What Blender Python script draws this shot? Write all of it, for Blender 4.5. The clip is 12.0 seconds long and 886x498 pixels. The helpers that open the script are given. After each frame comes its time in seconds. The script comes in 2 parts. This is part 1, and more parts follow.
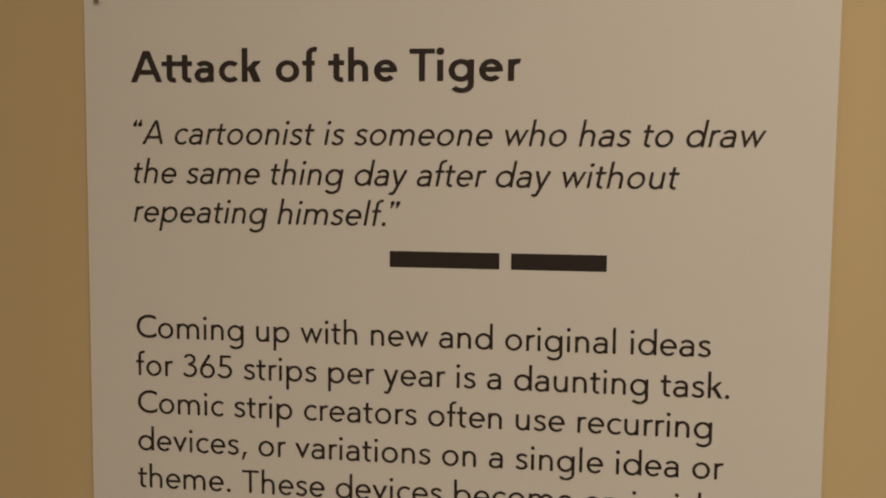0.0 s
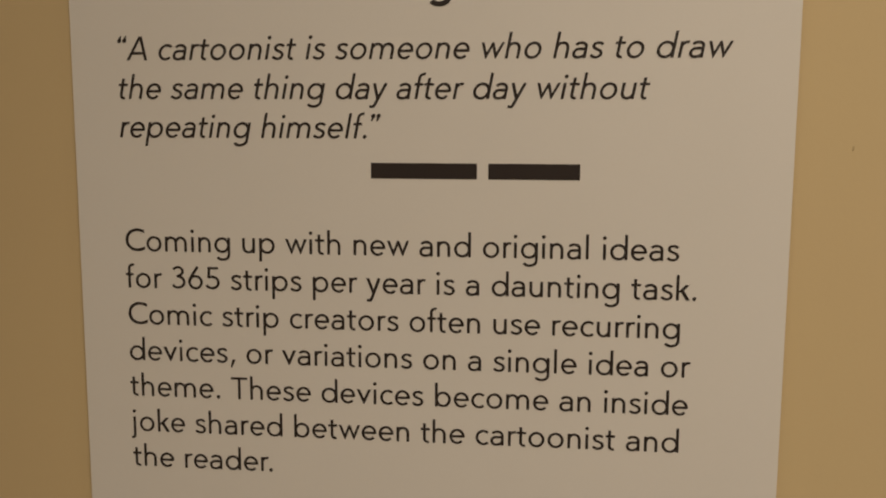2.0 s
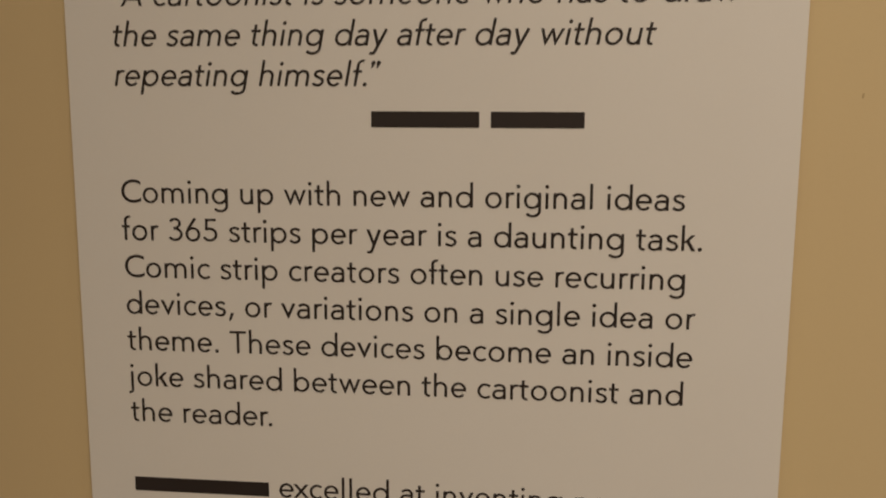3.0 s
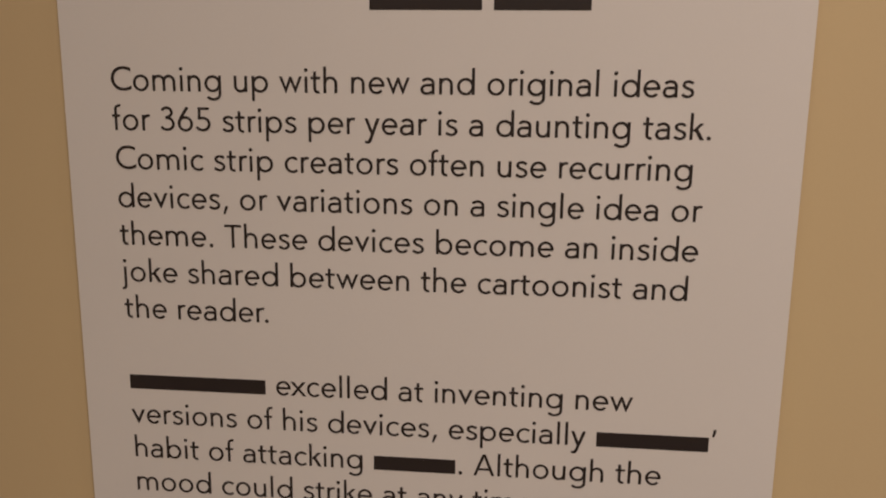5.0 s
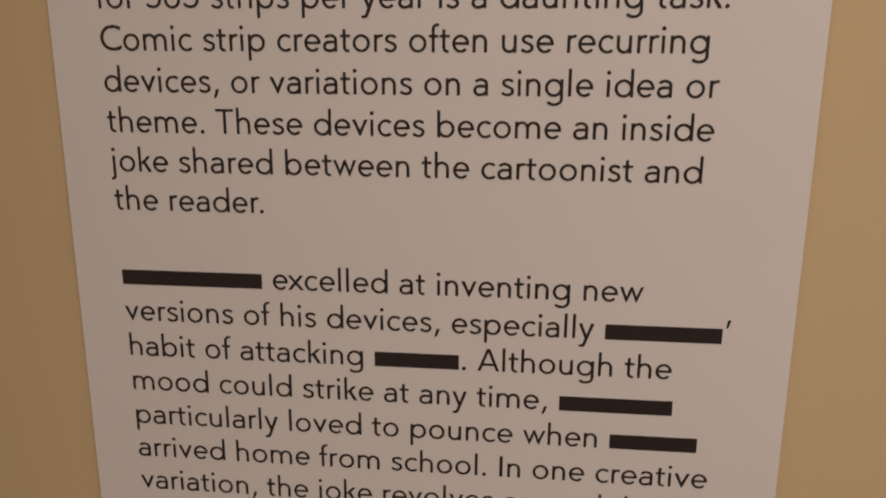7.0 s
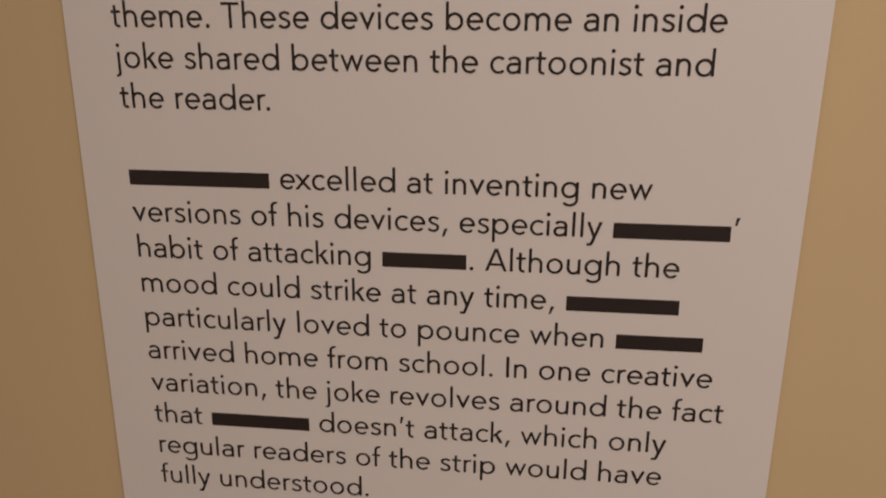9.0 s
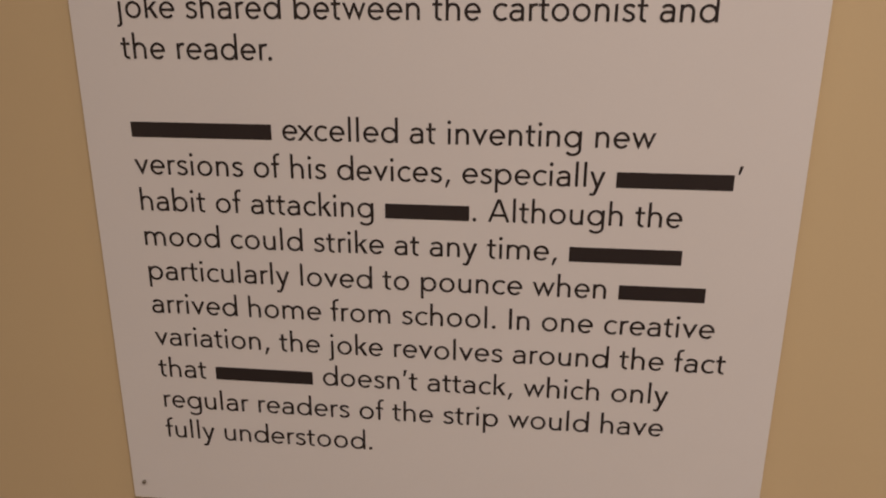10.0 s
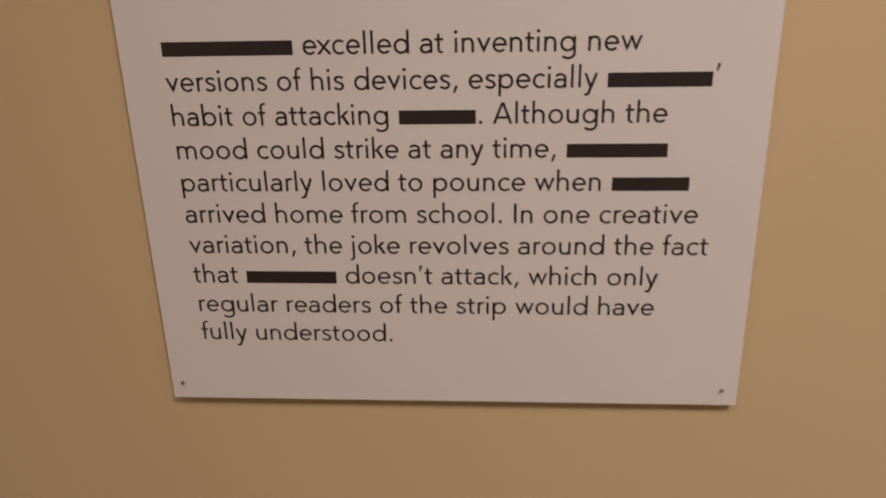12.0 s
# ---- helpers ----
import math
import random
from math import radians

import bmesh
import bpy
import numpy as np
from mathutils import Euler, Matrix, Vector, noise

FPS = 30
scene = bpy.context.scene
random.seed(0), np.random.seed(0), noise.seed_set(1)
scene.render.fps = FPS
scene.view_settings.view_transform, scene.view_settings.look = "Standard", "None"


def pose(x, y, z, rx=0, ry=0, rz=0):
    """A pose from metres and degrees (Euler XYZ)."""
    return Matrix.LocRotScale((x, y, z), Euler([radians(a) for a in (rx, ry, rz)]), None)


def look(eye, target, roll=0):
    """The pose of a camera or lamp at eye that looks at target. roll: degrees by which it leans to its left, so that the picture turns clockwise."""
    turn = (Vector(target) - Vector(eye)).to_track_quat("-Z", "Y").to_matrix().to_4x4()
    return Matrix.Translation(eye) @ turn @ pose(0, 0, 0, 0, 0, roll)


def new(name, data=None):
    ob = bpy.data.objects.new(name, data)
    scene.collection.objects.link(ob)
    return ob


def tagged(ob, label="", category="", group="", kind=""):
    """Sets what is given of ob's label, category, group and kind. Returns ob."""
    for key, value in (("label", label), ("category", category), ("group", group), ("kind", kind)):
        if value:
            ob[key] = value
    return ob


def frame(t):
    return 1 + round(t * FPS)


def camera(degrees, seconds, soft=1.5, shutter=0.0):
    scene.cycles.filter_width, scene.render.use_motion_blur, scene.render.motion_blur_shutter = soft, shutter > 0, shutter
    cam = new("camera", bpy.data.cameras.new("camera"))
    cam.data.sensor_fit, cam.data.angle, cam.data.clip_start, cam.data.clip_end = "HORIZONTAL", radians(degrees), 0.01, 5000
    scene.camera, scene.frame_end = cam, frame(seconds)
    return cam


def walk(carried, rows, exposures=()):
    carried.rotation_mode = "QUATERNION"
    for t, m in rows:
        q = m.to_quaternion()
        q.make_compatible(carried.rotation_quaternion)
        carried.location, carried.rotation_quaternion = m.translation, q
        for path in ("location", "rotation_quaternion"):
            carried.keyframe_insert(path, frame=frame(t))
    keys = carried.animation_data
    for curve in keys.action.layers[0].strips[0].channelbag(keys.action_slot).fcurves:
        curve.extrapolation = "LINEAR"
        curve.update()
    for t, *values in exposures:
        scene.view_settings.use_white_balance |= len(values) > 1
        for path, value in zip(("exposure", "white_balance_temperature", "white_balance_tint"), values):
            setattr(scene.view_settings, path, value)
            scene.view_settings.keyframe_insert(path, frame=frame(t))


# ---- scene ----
cam = camera(60.8, 12.0, soft=1.88, shutter=0.5)
# seconds, eye (m), heading, pitch and roll (degrees)
PATH = [
    (0, 0.0344, -0.3063, 1.5763, 6.20, -3.66, 0.57),
    (0.5, 0.0355, -0.3107, 1.5734, 5.55, -4.30, 0.50),
    (1, 0.0367, -0.3132, 1.5665, 5.48, -4.72, 0.16),
    (1.5, 0.0393, -0.3172, 1.5601, 5.32, -5.49, 0.16),
    (2, 0.0391, -0.3189, 1.5536, 5.21, -6.16, 0.27),
    (2.5, 0.0395, -0.3187, 1.5461, 5.21, -6.56, 0.17),
    (3, 0.0375, -0.3154, 1.5391, 5.08, -7.38, 0.30),
    (3.2, 0.0380, -0.3125, 1.5355, 5.16, -7.84, 0.26),
    (4.8, 0.0373, -0.3100, 1.5118, 5.09, -10.00, 0.63),
    (5, 0.0373, -0.3113, 1.5084, 5.05, -10.21, 0.64),
    (5.5, 0.0393, -0.3122, 1.5025, 5.20, -10.62, 0.45),
    (6, 0.0377, -0.3099, 1.4939, 5.16, -11.40, 0.52),
    (6.5, 0.0377, -0.3058, 1.4829, 5.42, -11.96, 0.37),
    (7, 0.0397, -0.3032, 1.4747, 5.72, -13.08, 0.25),
    (7.2, 0.0393, -0.3023, 1.4718, 5.72, -13.44, 0.31),
    (8.8, 0.0384, -0.3081, 1.4523, 5.69, -15.64, 0.23),
    (9, 0.0385, -0.3090, 1.4486, 5.96, -15.94, 0.34),
    (9.5, 0.0370, -0.3107, 1.4405, 6.04, -16.60, 0.24),
    (10, 0.0379, -0.3131, 1.4351, 5.98, -17.15, 0.20),
    (10.5, 0.0387, -0.3134, 1.4275, 5.92, -18.08, -0.00),
    (11, 0.0335, -0.3195, 1.4196, 5.55, -19.11, -0.09),
    (11.2, 0.0326, -0.3232, 1.4202, 5.53, -19.50, -0.24),
    (11.5, 0.0298, -0.3328, 1.4185, 5.47, -19.83, -0.50),
    (11.7, 0.0281, -0.3404, 1.4187, 5.43, -20.00, -0.75),
    (12, 0.0259, -0.3571, 1.4166, 4.26, -19.78, -1.41),
]
EXPOSURES = [(0, -0.33, 6480, 11.5), (3.0, -0.26, 6330, 13.5), (5.0, -0.23, 6090, 23), (7.0, -0.22, 5960, 24), (9.0, -0.16, 5960, 25), (12.0, -0.04, 5970, 26)]
walk(cam, [(t, pose(x, y, z, 90 + pitch, 0, yaw) @ pose(0, 0, 0, 0, 0, roll)) for t, x, y, z, yaw, pitch, roll in PATH], EXPOSURES)

# ---- light: a closed gallery room lit by warm ceiling spots, the strongest up and to the right ----
world = bpy.data.worlds.new("world")
scene.world = world
world.use_nodes = True
world.node_tree.nodes["Background"].inputs[0].default_value = (0, 0, 0, 1)


def spot(name, eye, target, watts, colour, size, degrees, blend):
    lamp = bpy.data.lights.new(name, "SPOT")
    lamp.energy, lamp.color, lamp.shadow_soft_size = watts, colour, size
    lamp.spot_size, lamp.spot_blend = radians(degrees), blend
    ob = new(name, lamp)
    ob.matrix_world = look(eye, target)
    return ob


WARM = (1.0, 0.84, 0.625)
spot("gallery_spot", (0.70, -1.20, 2.80), (0.60, 0.0, 1.28), 92, WARM, 0.15, 66, 1.0)
spot("gallery_spot", (-0.50, -1.00, 2.84), (-0.10, 0.0, 1.14), 18, WARM, 0.13, 60, 1.0)
# unseen soft lamps under the ceiling, added as fill to lighten the panel's shadow
for x, y in ((-1.9, -1.5), (2.3, -1.5), (-1.2, -3.2), (1.4, -3.2)):
    lamp = bpy.data.lights.new("ceiling_fill", "AREA")
    lamp.energy, lamp.color, lamp.shape, lamp.size = 9.5, WARM, "DISK", 0.5
    new("ceiling_fill", lamp).matrix_world = pose(x, y, 2.96)


# ---- materials ----
def material(name):
    m = bpy.data.materials.new(name)
    m.use_nodes = True
    return m, m.node_tree.nodes, m.node_tree.links, m.node_tree.nodes["Principled BSDF"]


def noise_node(nodes, links, scale, detail=4.0, rough=0.55):
    co = nodes.new("ShaderNodeTexCoord")
    n = nodes.new("ShaderNodeTexNoise")
    n.inputs["Scale"].default_value, n.inputs["Detail"].default_value, n.inputs["Roughness"].default_value = scale, detail, rough
    links.new(co.outputs["Object"], n.inputs["Vector"])
    return n


def mixed(nodes, links, fac, a, b):
    mix = nodes.new("ShaderNodeMix")
    mix.data_type = "RGBA"
    mix.inputs["A"].default_value, mix.inputs["B"].default_value = (*a, 1), (*b, 1)
    links.new(fac, mix.inputs["Factor"])
    return mix


def surface(name, dark, light, rough, scale, fine, bump, specular=0.5, metal=0.0):
    """Two-scale colour variation and fine relief on one principled surface."""
    m, nodes, links, bsdf = material(name)
    big = noise_node(nodes, links, scale, 5.0)
    small = noise_node(nodes, links, fine, 3.0)
    blend = nodes.new("ShaderNodeMath")
    blend.operation = "MULTIPLY_ADD"
    blend.inputs[1].default_value, blend.inputs[2].default_value = 0.35, 0.0
    links.new(small.outputs["Fac"], blend.inputs[0])
    add = nodes.new("ShaderNodeMath")
    add.operation = "MULTIPLY_ADD"
    add.inputs[1].default_value = 0.65
    links.new(big.outputs["Fac"], add.inputs[0])
    links.new(blend.outputs[0], add.inputs[2])
    colour = mixed(nodes, links, add.outputs[0], dark, light)
    links.new(colour.outputs["Result"], bsdf.inputs["Base Color"])
    bsdf.inputs["Roughness"].default_value = rough
    bsdf.inputs["Specular IOR Level"].default_value = specular
    bsdf.inputs["Metallic"].default_value = metal
    relief = nodes.new("ShaderNodeBump")
    relief.inputs["Strength"].default_value, relief.inputs["Distance"].default_value = bump, 0.0006
    links.new(small.outputs["Fac"], relief.inputs["Height"])
    links.new(relief.outputs["Normal"], bsdf.inputs["Normal"])
    return m


PAINT = surface("cream_wall_paint", (0.648, 0.506, 0.300), (0.662, 0.538, 0.311), 0.75, 9.0, 420.0, 0.08, 0.3)
CEILING_PAINT = surface("ceiling_paint", (0.76, 0.75, 0.72), (0.82, 0.81, 0.78), 0.9, 3.0, 200.0, 0.2, 0.2)
CARPET = surface("floor_carpet", (0.16, 0.13, 0.10), (0.26, 0.21, 0.17), 0.95, 6.0, 300.0, 0.8, 0.1)
SHEET = surface("matt_print_sheet", (0.76, 0.75, 0.735), (0.82, 0.81, 0.795), 0.55, 14.0, 900.0, 0.04, 0.35)
FOAM = surface("foam_core_edge", (0.70, 0.67, 0.63), (0.80, 0.78, 0.75), 0.8, 30.0, 1500.0, 0.3, 0.2)
INK = surface("black_ink", (0.024, 0.018, 0.018), (0.040, 0.032, 0.031), 0.5, 40.0, 900.0, 0.03, 0.35)
NICK = surface("bare_nick", (0.46, 0.35, 0.20), (0.56, 0.43, 0.25), 0.8, 600.0, 2500.0, 0.3, 0.2)
STEEL = surface("dull_nail_steel", (0.22, 0.20, 0.17), (0.44, 0.40, 0.35), 0.48, 300.0, 2500.0, 0.2, 0.5, 0.6)


# ---- building helpers ----
def part(name, bm, mat, parent=None, label=""):
    me = bpy.data.meshes.new(name)
    bm.normal_update()
    bm.to_mesh(me)
    bm.free()
    me.materials.append(mat)
    ob = new(name, me)
    if parent is not None:
        ob.parent = parent
    return tagged(ob, label) if label else ob


def box(lo, hi, bevel=0.0, segments=2):
    bm = bmesh.new()
    bmesh.ops.create_cube(bm, size=1)
    for v in bm.verts:
        v.co = Vector([lo[i] if v.co[i] < 0 else hi[i] for i in range(3)])
    if bevel:
        bmesh.ops.bevel(bm, geom=bm.edges[:], offset=bevel, segments=segments, affect="EDGES", profile=0.5)
    return bm


# ---- the room ----
WALL = 0.0052          # the wall's face; the panel's front is at y = 0
ROOM_X, ROOM_Y, ROOM_Z = 3.2, -4.6, 3.0
wall_north = tagged(part("wall_north", box((-ROOM_X, WALL, 0), (ROOM_X, WALL + 0.12, ROOM_Z)), PAINT),
       "cream-yellow painted plaster gallery wall, matt and slightly uneven", "wall", kind="structure")
tagged(part("wall_south", box((-ROOM_X, ROOM_Y - 0.12, 0), (ROOM_X, ROOM_Y, ROOM_Z)), PAINT), "plain cream painted gallery wall", "wall", kind="structure")
tagged(part("wall_west", box((-ROOM_X - 0.12, ROOM_Y - 0.12, 0), (-ROOM_X, WALL + 0.12, ROOM_Z)), PAINT), "plain cream painted gallery wall", "wall", kind="structure")
tagged(part("wall_east", box((ROOM_X, ROOM_Y - 0.12, 0), (ROOM_X + 0.12, WALL + 0.12, ROOM_Z)), PAINT), "plain cream painted gallery wall", "wall", kind="structure")
tagged(part("floor", box((-ROOM_X - 0.12, ROOM_Y - 0.12, -0.1), (ROOM_X + 0.12, WALL + 0.12, 0)), CARPET), "plain dark carpeted gallery floor", "floor", kind="structure")
tagged(part("ceiling", box((-ROOM_X - 0.12, ROOM_Y - 0.12, ROOM_Z), (ROOM_X + 0.12, WALL + 0.12, ROOM_Z + 0.1)), CEILING_PAINT), "plain white ceiling", "ceiling", kind="structure")

bm = bmesh.new()
bmesh.ops.create_icosphere(bm, subdivisions=2, radius=0.0006)
for v in bm.verts:
    v.co = Vector((0.1772 + v.co.x * 0.8 + v.co.z * 0.25, WALL + v.co.y * 0.35, 1.5620 + v.co.z * 2.0 + 0.0002 * noise.noise(v.co * 3000)))
part("paint_nick", bm, NICK, wall_north, "small brown nick in the wall paint")

# ---- the text panel ----
HALF, BOTTOM, TOP = 0.1525, 1.2000, 1.6670
panel = tagged(new("text_panel"), "white foam-board text panel with black lettering, nailed to cream wall", "text panel")
panel.location = (0, WALL, BOTTOM)


def on_panel(name, bm, mat, parent, label=""):
    """A piece given in room metres, hung under the panel's own origin."""
    home = Vector((0, WALL, BOTTOM))
    for v in bm.verts:
        v.co -= home
    return part(name, bm, mat, parent, label)


on_panel("board", box((-HALF, 0.0004, BOTTOM), (HALF, WALL, TOP), 0.0003), FOAM, panel, "off-white foam-core backing board")
on_panel("face_sheet", box((-HALF, 0.0, BOTTOM), (HALF, 0.0004, TOP), 0.00015), SHEET, panel, "matt white printed face sheet")

# ---- lettering: the built-in font, spaced like the panel's humanist sans ----
EM = 0.0141            # 40 point type
CAP = 0.682            # the built-in font's capital height at size 1
SCALE = 0.708 * EM / CAP
SPACE = 266
ADVANCE = {
    "a": 510, "b": 603, "c": 466, "d": 605, "e": 540, "f": 294, "g": 608, "h": 552, "i": 233, "j": 239, "k": 464, "l": 245, "m": 841,
    "n": 538, "o": 584, "p": 597, "r": 320, "s": 422, "t": 329, "u": 543, "v": 483, "w": 712, "x": 446, "y": 477, "A": 684, "C": 688,
    "T": 572, "I": 256, "3": 552, "6": 552, "5": 552, ".": 262, ",": 273, "’": 230, "“": 388, "”": 325,
}
BEARING = {"v": (20, 4), "w": (24, 4)}      # left and right side bearings
shapes = {}


def outline(ch, bold):
    """One character of the built-in font as flat points and faces, cached."""
    if (ch, bold) not in shapes:
        text = bpy.data.curves.new("lettering", "FONT")
        text.body, text.size, text.offset, text.resolution_u = ch, 1.0, bold, 5
        ob = new("lettering", text)
        me = bpy.data.meshes.new_from_object(ob.evaluated_get(bpy.context.evaluated_depsgraph_get()))
        shapes[ch, bold] = [(v.co.x, v.co.y) for v in me.vertices], [tuple(p.vertices) for p in me.polygons]
        bpy.data.objects.remove(ob)
        bpy.data.meshes.remove(me)
        bpy.data.curves.remove(text)
    return shapes[ch, bold]


def strip(path, w, thin):
    """A pen stroke along a path of points: w wide where it runs upright, thin where it runs level."""
    points, faces = [], []
    for n, (px, py) in enumerate(path):
        (ax, ay), (bx, by) = path[max(n - 1, 0)], path[min(n + 1, len(path) - 1)]
        long = math.hypot(bx - ax, by - ay) or 1.0
        nx, ny = -(by - ay) / long * w / 2, (bx - ax) / long * thin / 2
        points += [(px + nx, py + ny), (px - nx, py - ny)]
    for n in range(len(path) - 1):
        faces.append((2 * n, 2 * n + 1, 2 * n + 3, 2 * n + 2))
    return points, faces


def turn(cx, cy, rx, ry, start, end, steps=20):
    """The points of an ellipse from start to end degrees."""
    angles = [radians(start + (end - start) * n / steps) for n in range(steps + 1)]
    return [(cx + rx * math.cos(a), cy + ry * math.sin(a)) for a in angles]


def flowing(knots, steps=7):
    """A smooth curve through a few knots."""
    line = [knots[0], *knots, knots[-1]]
    points = []
    for p, q, r, s in zip(line, line[1:], line[2:], line[3:]):
        for n in range(steps):
            u = n / steps
            points.append(tuple(0.5 * (2 * q[i] + (r[i] - p[i]) * u + (2 * p[i] - 5 * q[i] + 4 * r[i] - s[i]) * u * u
                                       + (3 * q[i] - p[i] - 3 * r[i] + s[i]) * u ** 3) for i in range(2)))
    return points + [knots[-1]]


def bar(x0, y0, x1, y1):
    return [(x0, y0), (x1, y0), (x1, y1), (x0, y1)], [(0, 1, 2, 3)]


def slope(top, y1, foot, y0, w, w_foot=0.0):
    """A slanting stroke cut level at both ends, given by the middles of its ends."""
    low = w_foot or w
    return [(foot - low / 2, y0), (foot + low / 2, y0), (top + w / 2, y1), (top - w / 2, y1)], [(0, 1, 2, 3)]


def dot(cx, cy, r):
    ring = turn(cx, cy, r, r, 0, 345, 23)
    return ring, [tuple(range(len(ring)))]


def drawn(ch, w, advance):
    """The strokes of the letters whose form differs from the built-in font, in thousandths of the em; w: stroke width."""
    thin = w * 0.88
    h, k = w / 2, thin / 2
    top, foot = 478 - k, k - 12          # the middle of the stroke where round letters meet the x-height and the baseline

    def pen(path):
        return strip(path, w, thin)

    def bowl(left, right):
        return pen(turn((left + right) / 2, 233, (right - left) / 2 - h, 245 - k, 0, 360, 40))

    def arch(left, right):
        """From a stem at left over to an upright that stands at right."""
        return pen([(left + h, 230)] + turn((left + right) / 2, 275, (right - left) / 2 - h, top - 275, 180, 0) + [(right - h, 0)])

    if ch == "b":
        return [bar(68, 0, 68 + w, 756), bowl(76, 562)]
    if ch == "p":
        return [bar(63, -258, 63 + w, 466), bowl(71, 557)]
    if ch == "d":
        return [bar(559 - w, 0, 559, 756), bowl(49, 548)]
    if ch == "g":
        return [bar(554 - w, -72, 554, 466), bowl(49, 545), pen(turn(312, -72, 242 - h, 184 - k, -150, 0))]
    if ch == "o":
        return [bowl(49, advance - 44)]
    if ch == "c":
        return [pen(turn(292, 233, 243 - h, 245 - k, 47, 313, 32))]
    if ch == "e":
        return [pen(turn(281, 233, 235 - h, 245 - k, -7, 318, 40)), bar(46 + h, 200, 516 - h, 200 + thin)]
    if ch == "a":
        stem = 450
        over = [(stem - h, 280)] + turn(250, 318, stem - h - 250, top - 318, 0, 152)
        waist = (264 + foot) / 2
        under = [(stem - h, 264), (300, 264)] + turn(214, waist, 214 - 40 - h, 264 - waist, 90, 270) + turn(214, waist, stem - h - 214, waist - foot, 278, 352, 10)
        return [bar(stem - w, 0, stem, 318), pen(over), pen(under)]
    if ch == "s":
        mid = 220
        return [pen(flowing([(mid + 142, 384), (mid + 92, top - 18), (mid + 10, top), (mid - 82, top - 26), (mid - 116, 352), (mid - 70, 284), (mid + 20, 244),
                             (mid + 104, 198), (mid + 134, 124), (mid + 94, foot + 32), (mid, foot), (mid - 100, foot + 26), (mid - 154, 92)]))]
    if ch == "n":
        return [bar(70, 0, 70 + w, 466), arch(70, advance - 68)]
    if ch == "h":
        return [bar(70, 0, 70 + w, 756), arch(70, advance - 70)]
    if ch == "m":
        left, right = 66, advance - 66
        middle = (left + right + w) / 2
        return [bar(left, 0, left + w, 466), arch(left, middle), arch(middle - w, right)]
    if ch == "u":
        left, right = 68, advance - 70
        return [bar(right - w, 0, right, 466), pen([(left + h, 466)] + turn((left + right) / 2, 190, (right - left) / 2 - h, 190 - foot, 180, 360) + [(right - h, 240)])]
    if ch == "r":
        return [bar(72, 0, 72 + w, 466), pen([(72 + h, 250)] + turn(262, 290, 190 - h, top - 290, 180, 68, 14))]
    if ch == "f":
        return [pen([(96 + h, 0), (96 + h, 606)] + turn(96 + h + 124, 620, 124, 768 - k - 620, 180, 72, 14)), bar(20, 466 - thin, 276, 466)]
    if ch == "t":
        return [bar(22 if w < 100 else -8, 466 - thin, 306 if w < 100 else 318, 466), pen([(100 + h, 612), (100 + h, 128)] + turn(100 + h + 108, 118, 108, 118 - foot, 180, 286, 14))]
    if ch == "j":
        x = advance / 2
        return [pen([(x, 466), (x, -120)] + turn(x - 96, -142, 96, 258 - k - 142, 0, -104, 12)), dot(x, 650, w * 0.66)]
    if ch == "i":
        return [bar(advance / 2 - h, 0, advance / 2 + h, 466), dot(advance / 2, 650, w * 0.66)]
    if ch == "k":
        wide = w * 1.32
        return [bar(66, 0, 66 + w, 756), slope(396, 466, 66 + w + 18, 236, wide), slope(66 + w + 84, 296, 470 - wide / 2, 0, wide)]
    if ch == "y":
        wide, middle = w * 1.10, advance / 2 + 6
        lean = (advance - 12 - wide / 2 - middle) / 466
        end = middle - lean * 140
        return [slope(14 + wide / 2, 466, middle, 0, wide), strip([(middle + lean * 466, 466), (end, -140)] + flowing([(end - 6, -156), (end - 46, -220), (end - 112, -258 + k), (end - 160, -250 + k)], 5), wide, thin)]
    if ch == "A":
        wide, middle = w * 1.08, advance / 2
        side = 14 if w < 100 else -4
        return [slope(middle - 6, 708, side + wide / 2, 0, wide), slope(middle + 6, 708, advance - side - wide / 2, 0, wide), bar(150, 172, advance - 150, 172 + thin)]
    if ch == "T":
        left, right = (25, 554) if w < 100 else (-45, 460)
        middle = (left + right) / 2
        return [bar(left, 708 - thin, right, 708), bar(middle - h, 0, middle + h, 708 - thin)]
    if ch == "3":
        return [pen([(222, 386)] + turn(258, 212, 502 - h - 258, 174, 84, -150, 28)), pen(turn(262, 549, 458 - h - 262, 720 - k - 549, 158, -70, 26) + [(222, 386)])]
    if ch == "6":
        return [pen(turn(276, 216, 236 - h, 228 - k, 0, 360, 40)), strip([(352, 708), (166, 430)] + flowing([(150, 404), (100, 300), (40 + h, 216)], 6), w * 1.12, thin)]
    if ch == "5":
        return [bar(118, 708 - thin, 466, 708), slope(126 + h, 708 - thin, 110 + h, 350, w), pen([(106 + h, 374)] + turn(258, 222, 506 - h - 258, 440 - k - 222, 118, -152, 30))]
    if ch == ".":
        return [dot(advance / 2, 50, w * 0.70)]
    if ch == ",":
        return [slope(178, 108, 92, -142, w * 1.22, w * 0.74)]
    if ch == "’":
        return [slope(142, 728, 92, 490, w * 1.15, w * 0.70)]
    if ch == "“":
        return [stroke for x in (58, 220) for stroke in (dot(x, 584, w * 0.76), slope(x + 26, 726, x - w * 0.20, 584, w * 0.50, w * 1.05))]
    return [stroke for x in (88, 250) for stroke in (dot(x, 668, w * 0.76), slope(x + w * 0.20, 668, x - 26, 520, w * 1.05, w * 0.50))]


BUILT_IN = "vwxlIC"      # these agree with the built-in font


KERN = {(".", "”"): -70, ("r", "."): -55, ("“", "A"): -25}
HEAVY = {"T": 455, "A": 677}     # the heading's own capitals
glyphs = {}


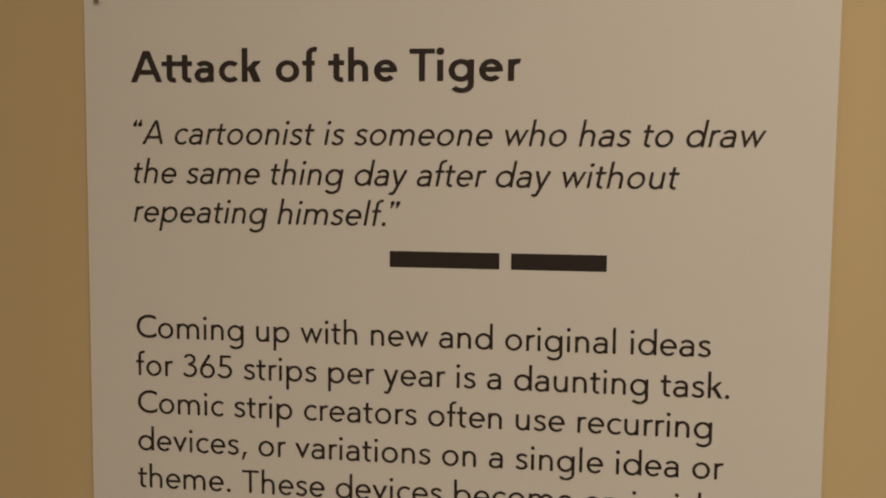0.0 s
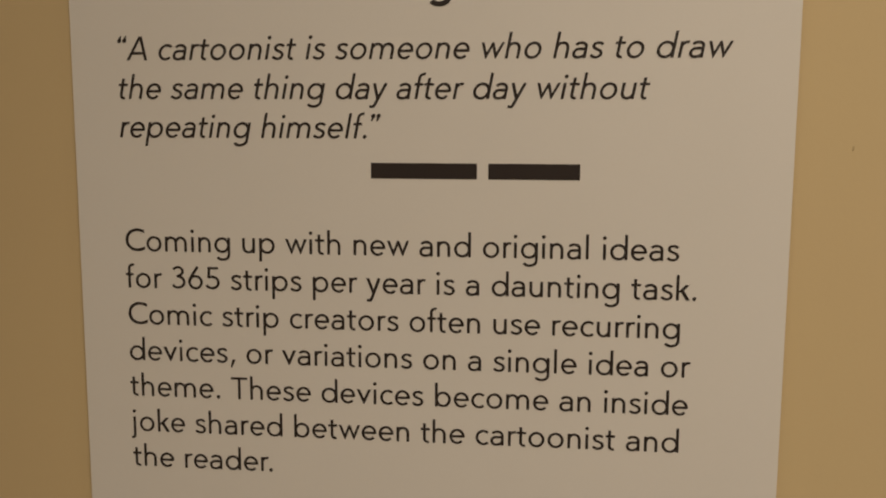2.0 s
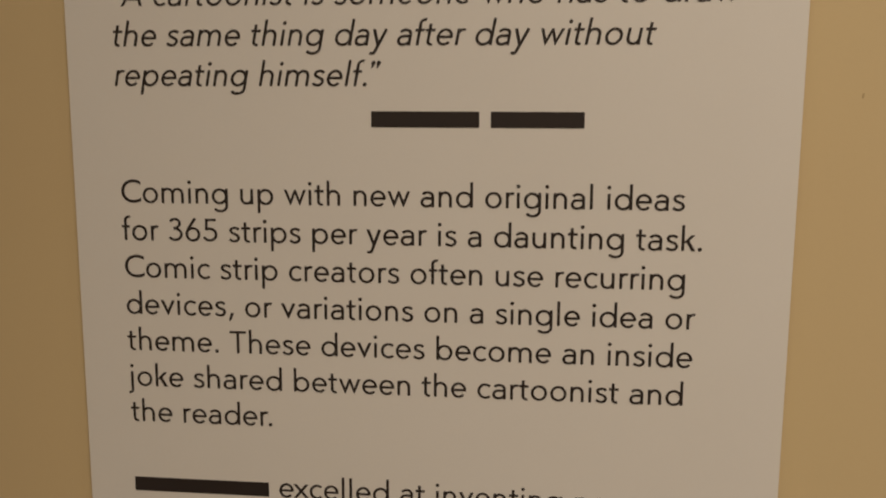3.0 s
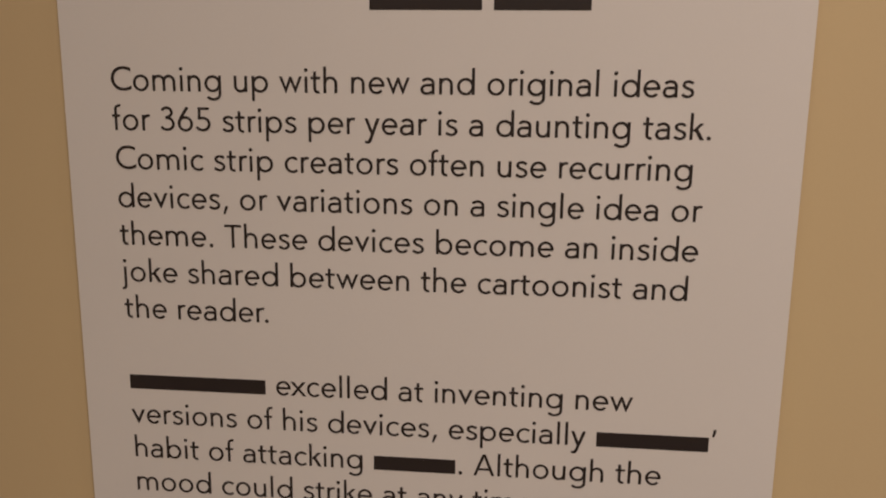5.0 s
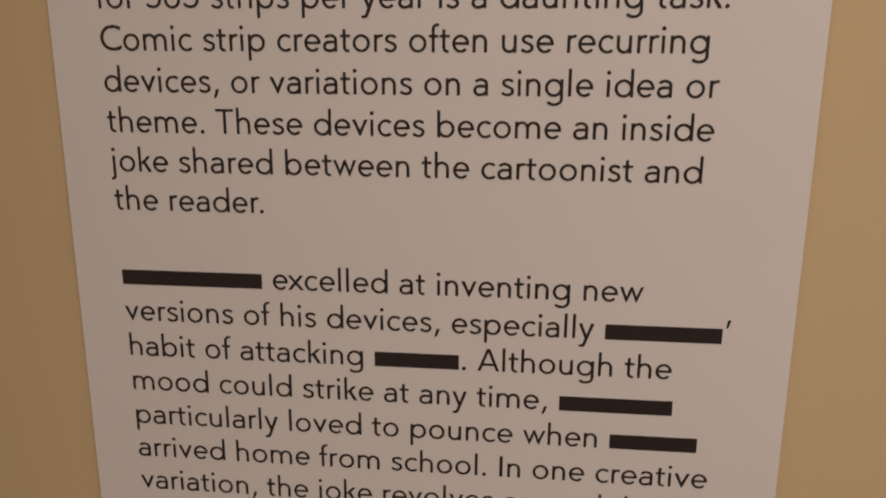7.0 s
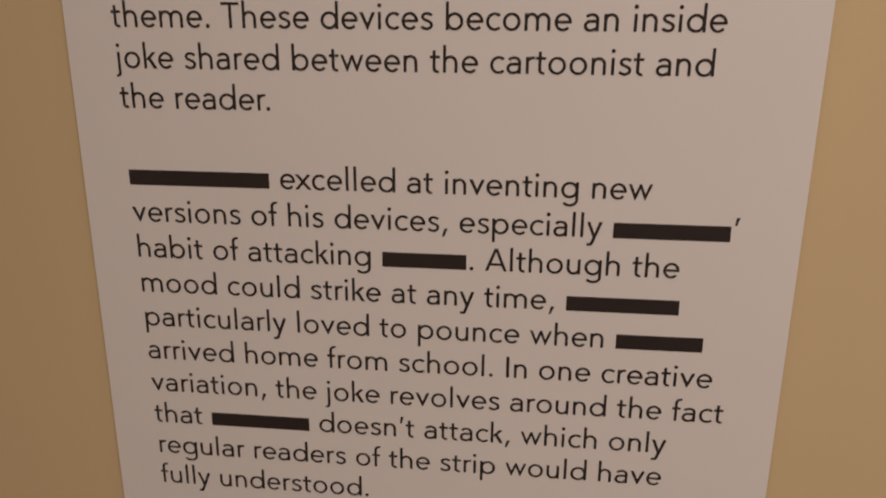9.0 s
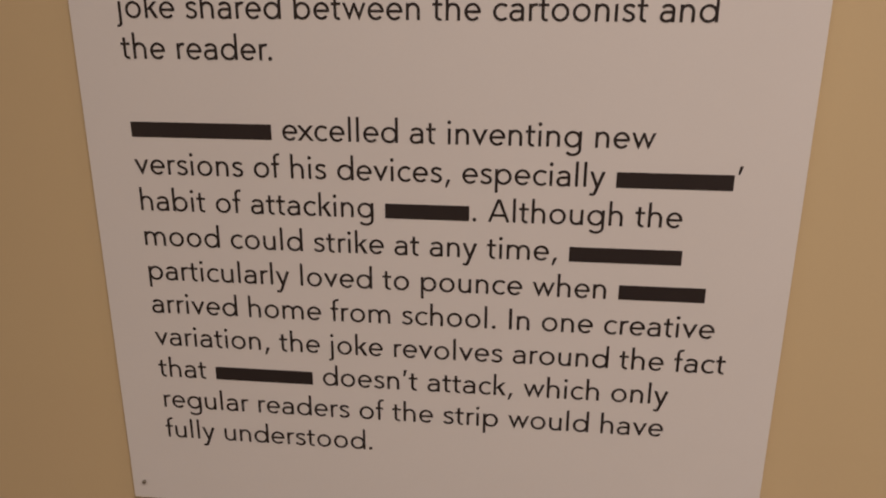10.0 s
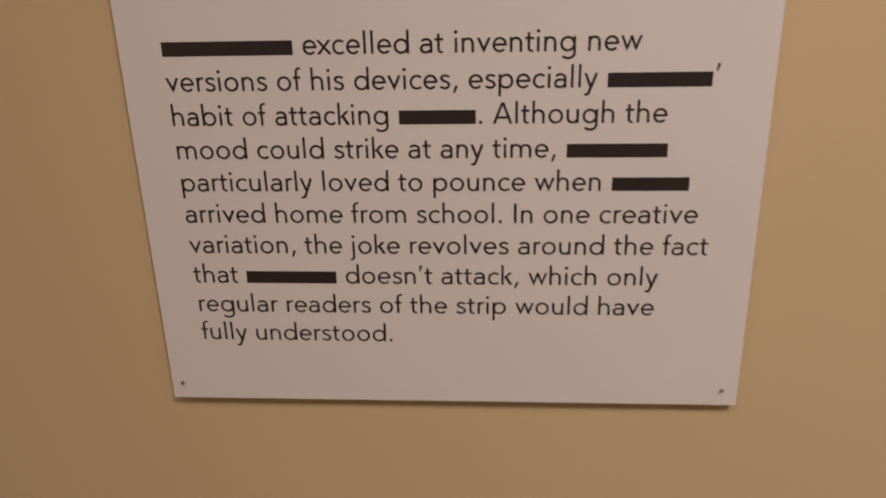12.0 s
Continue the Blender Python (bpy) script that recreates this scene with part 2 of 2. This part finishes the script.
def width(ch, bold):
    return HEAVY.get(ch, ADVANCE[ch]) if bold > 0.01 else ADVANCE[ch]


def glyph(ch, grow, wide, slant, bold):
    """The mesh of one printed character, its origin on the baseline; alike characters share it."""
    key = (ch, grow, wide, slant, bold)
    if key in glyphs:
        return glyphs[key]
    unit, advance, bm = EM / 1000 * wide, width(ch, bold), bmesh.new()

    def add(points, faces, depth):
        made = [bm.verts.new((px, depth, pz)) for px, pz in points]
        for f in faces:
            bm.faces.new([made[i] for i in f])

    if ch not in BUILT_IN:
        tall = EM / 1000 * grow
        for layer, (points, faces) in enumerate(drawn(ch, 85 if bold < 0.01 else 122, advance)):
            add([(px * unit + slant * (py - 300) * tall, py * tall) for px, py in points], faces, -0.00003 * layer)
    else:
        points, faces = outline(ch, bold)
        low, high = min(p[0] for p in points), max(p[0] for p in points)
        if ch in BEARING:
            left, right = BEARING[ch]
        else:
            spare = advance - (high - low) * SCALE / EM * 1000
            ratio = min(1, max(0, low * SCALE / EM * 1000 / spare)) if spare > 0 else 0.5
            left = spare * (0.5 if ch in "lI" else ratio)
            right = spare - left
        ink, tall, shaped = (advance - left - right) * unit / (high - low), SCALE * grow, []
        for px, py in points:
            if ch == "l" and py > 0.46:
                py = 0.46 + (py - 0.46) * 1.2      # ascenders rise over the capitals
            shaped.append((left * unit + (px - low) * ink + slant * (py - 0.3) * tall, py * tall))
        add(shaped, faces, 0.0)
    me = bpy.data.meshes.new("letter")
    bm.normal_update()
    bm.to_mesh(me)
    bm.free()
    me.materials.append(INK)
    glyphs[key] = me
    return me


SKEW = 0.0035          # the print runs slightly downhill on the board


def text_line(words, x, z, label, grow=1.0, wide=1.0, slant=0.0, bold=-0.003):
    """One printed line, word by word; a number in brackets stands for a plain bar of that many millimetres."""
    unit = EM / 1000 * wide
    for word in words.split(" "):
        if word.startswith("["):
            size, word = word[1:].split("]")
            name_bar(x + 0.0006, float(size) / 1000, z)
            x += float(size) / 1000 + 0.0010
        if word:
            home = new("word")
            home.parent, home.location = panel, (x, -WALL - 0.00012, z - SKEW * x - BOTTOM)
            start = x
            if label:
                tagged(home, label)
            for n, ch in enumerate(word):
                ob = new("letter" if ch.isalnum() else "punctuation_mark", glyph(ch, grow, wide, slant, bold))
                ob.parent, ob.location = home, (x - start, 0, -SKEW * (x - start))
                x += (width(ch, bold) + KERN.get((ch, word[n + 1:n + 2]), 0)) * unit
        x += SPACE * unit


def name_bar(x, width, z):
    bm = box((x, -0.00018, z), (x + width, -0.00002, z + 0.0066), 0.00006, 1)
    for v in bm.verts:
        v.co.z -= SKEW * v.co.x
    on_panel("bar", bm, INK, panel, "plain black bar in the text")


MARGIN, FIRST, SECOND, THIRD, LEADING = -0.1320, 1.59850, 1.51575, 1.38390, 0.01646
text_line("Attack of the Tiger", -0.1320, 1.62440, "bold black heading lettering", 1.30, 1.445, 0.0, 0.018)
QUOTE = ("“A cartoonist is someone who has to draw", "the same thing day after day without", "repeating himself.”")
for n, words in enumerate(QUOTE):
    text_line(words, MARGIN, FIRST - n * LEADING, "black italic lettering", slant=0.19)
text_line("[45.1] [38.1]", -0.0215, FIRST - 3.02 * LEADING, "")
PARAGRAPHS = ((SECOND, (
    "Coming up with new and original ideas", "for 365 strips per year is a daunting task.", "Comic strip creators often use recurring",
    "devices, or variations on a single idea or", "theme. These devices become an inside", "joke shared between the cartoonist and", "the reader.",
)), (THIRD, (
    "[62.7] excelled at inventing new", "versions of his devices, especially [47.2]’", "habit of attacking [36.5]. Although the",
    "mood could strike at any time, [47.2]", "particularly loved to pounce when [36.5]", "arrived home from school. In one creative",
    "variation, the joke revolves around the fact", "that [47.2] doesn’t attack, which only", "regular readers of the strip would have", "fully understood.",
)))
for top, lines in PARAGRAPHS:
    for n, words in enumerate(lines):
        text_line(words, MARGIN, top - n * LEADING, "")


# ---- the nails that hold the panel ----
def nail(x, z, turn):
    thing = tagged(new("nail"), "small dark steel nail driven through the panel's corner", "nail", "nails in the panel")
    bm = bmesh.new()
    bmesh.ops.create_cone(bm, cap_ends=True, segments=20, radius1=0.0010, radius2=0.0009, depth=0.0009, matrix=pose(0, -0.0012, 0, 90, 0, 0))
    bmesh.ops.bevel(bm, geom=[e for e in bm.edges if not e.is_boundary and abs(e.calc_face_angle(0)) > 1], offset=0.00018, segments=2, affect="EDGES")
    part("head", bm, STEEL, thing)
    bm = bmesh.new()
    bmesh.ops.create_cone(bm, cap_ends=True, segments=12, radius1=0.0006, radius2=0.0006, depth=0.0160, matrix=pose(0, 0.0070, 0, 90, 0, 0))
    part("shank", bm, STEEL, thing)
    thing.matrix_world = pose(x, 0, z, 0, turn, 0)
    return thing


nail(-0.1462, 1.2098, 8)
nail(0.1442, 1.2092, -12)
nail(-0.1466, 1.6590, 4)
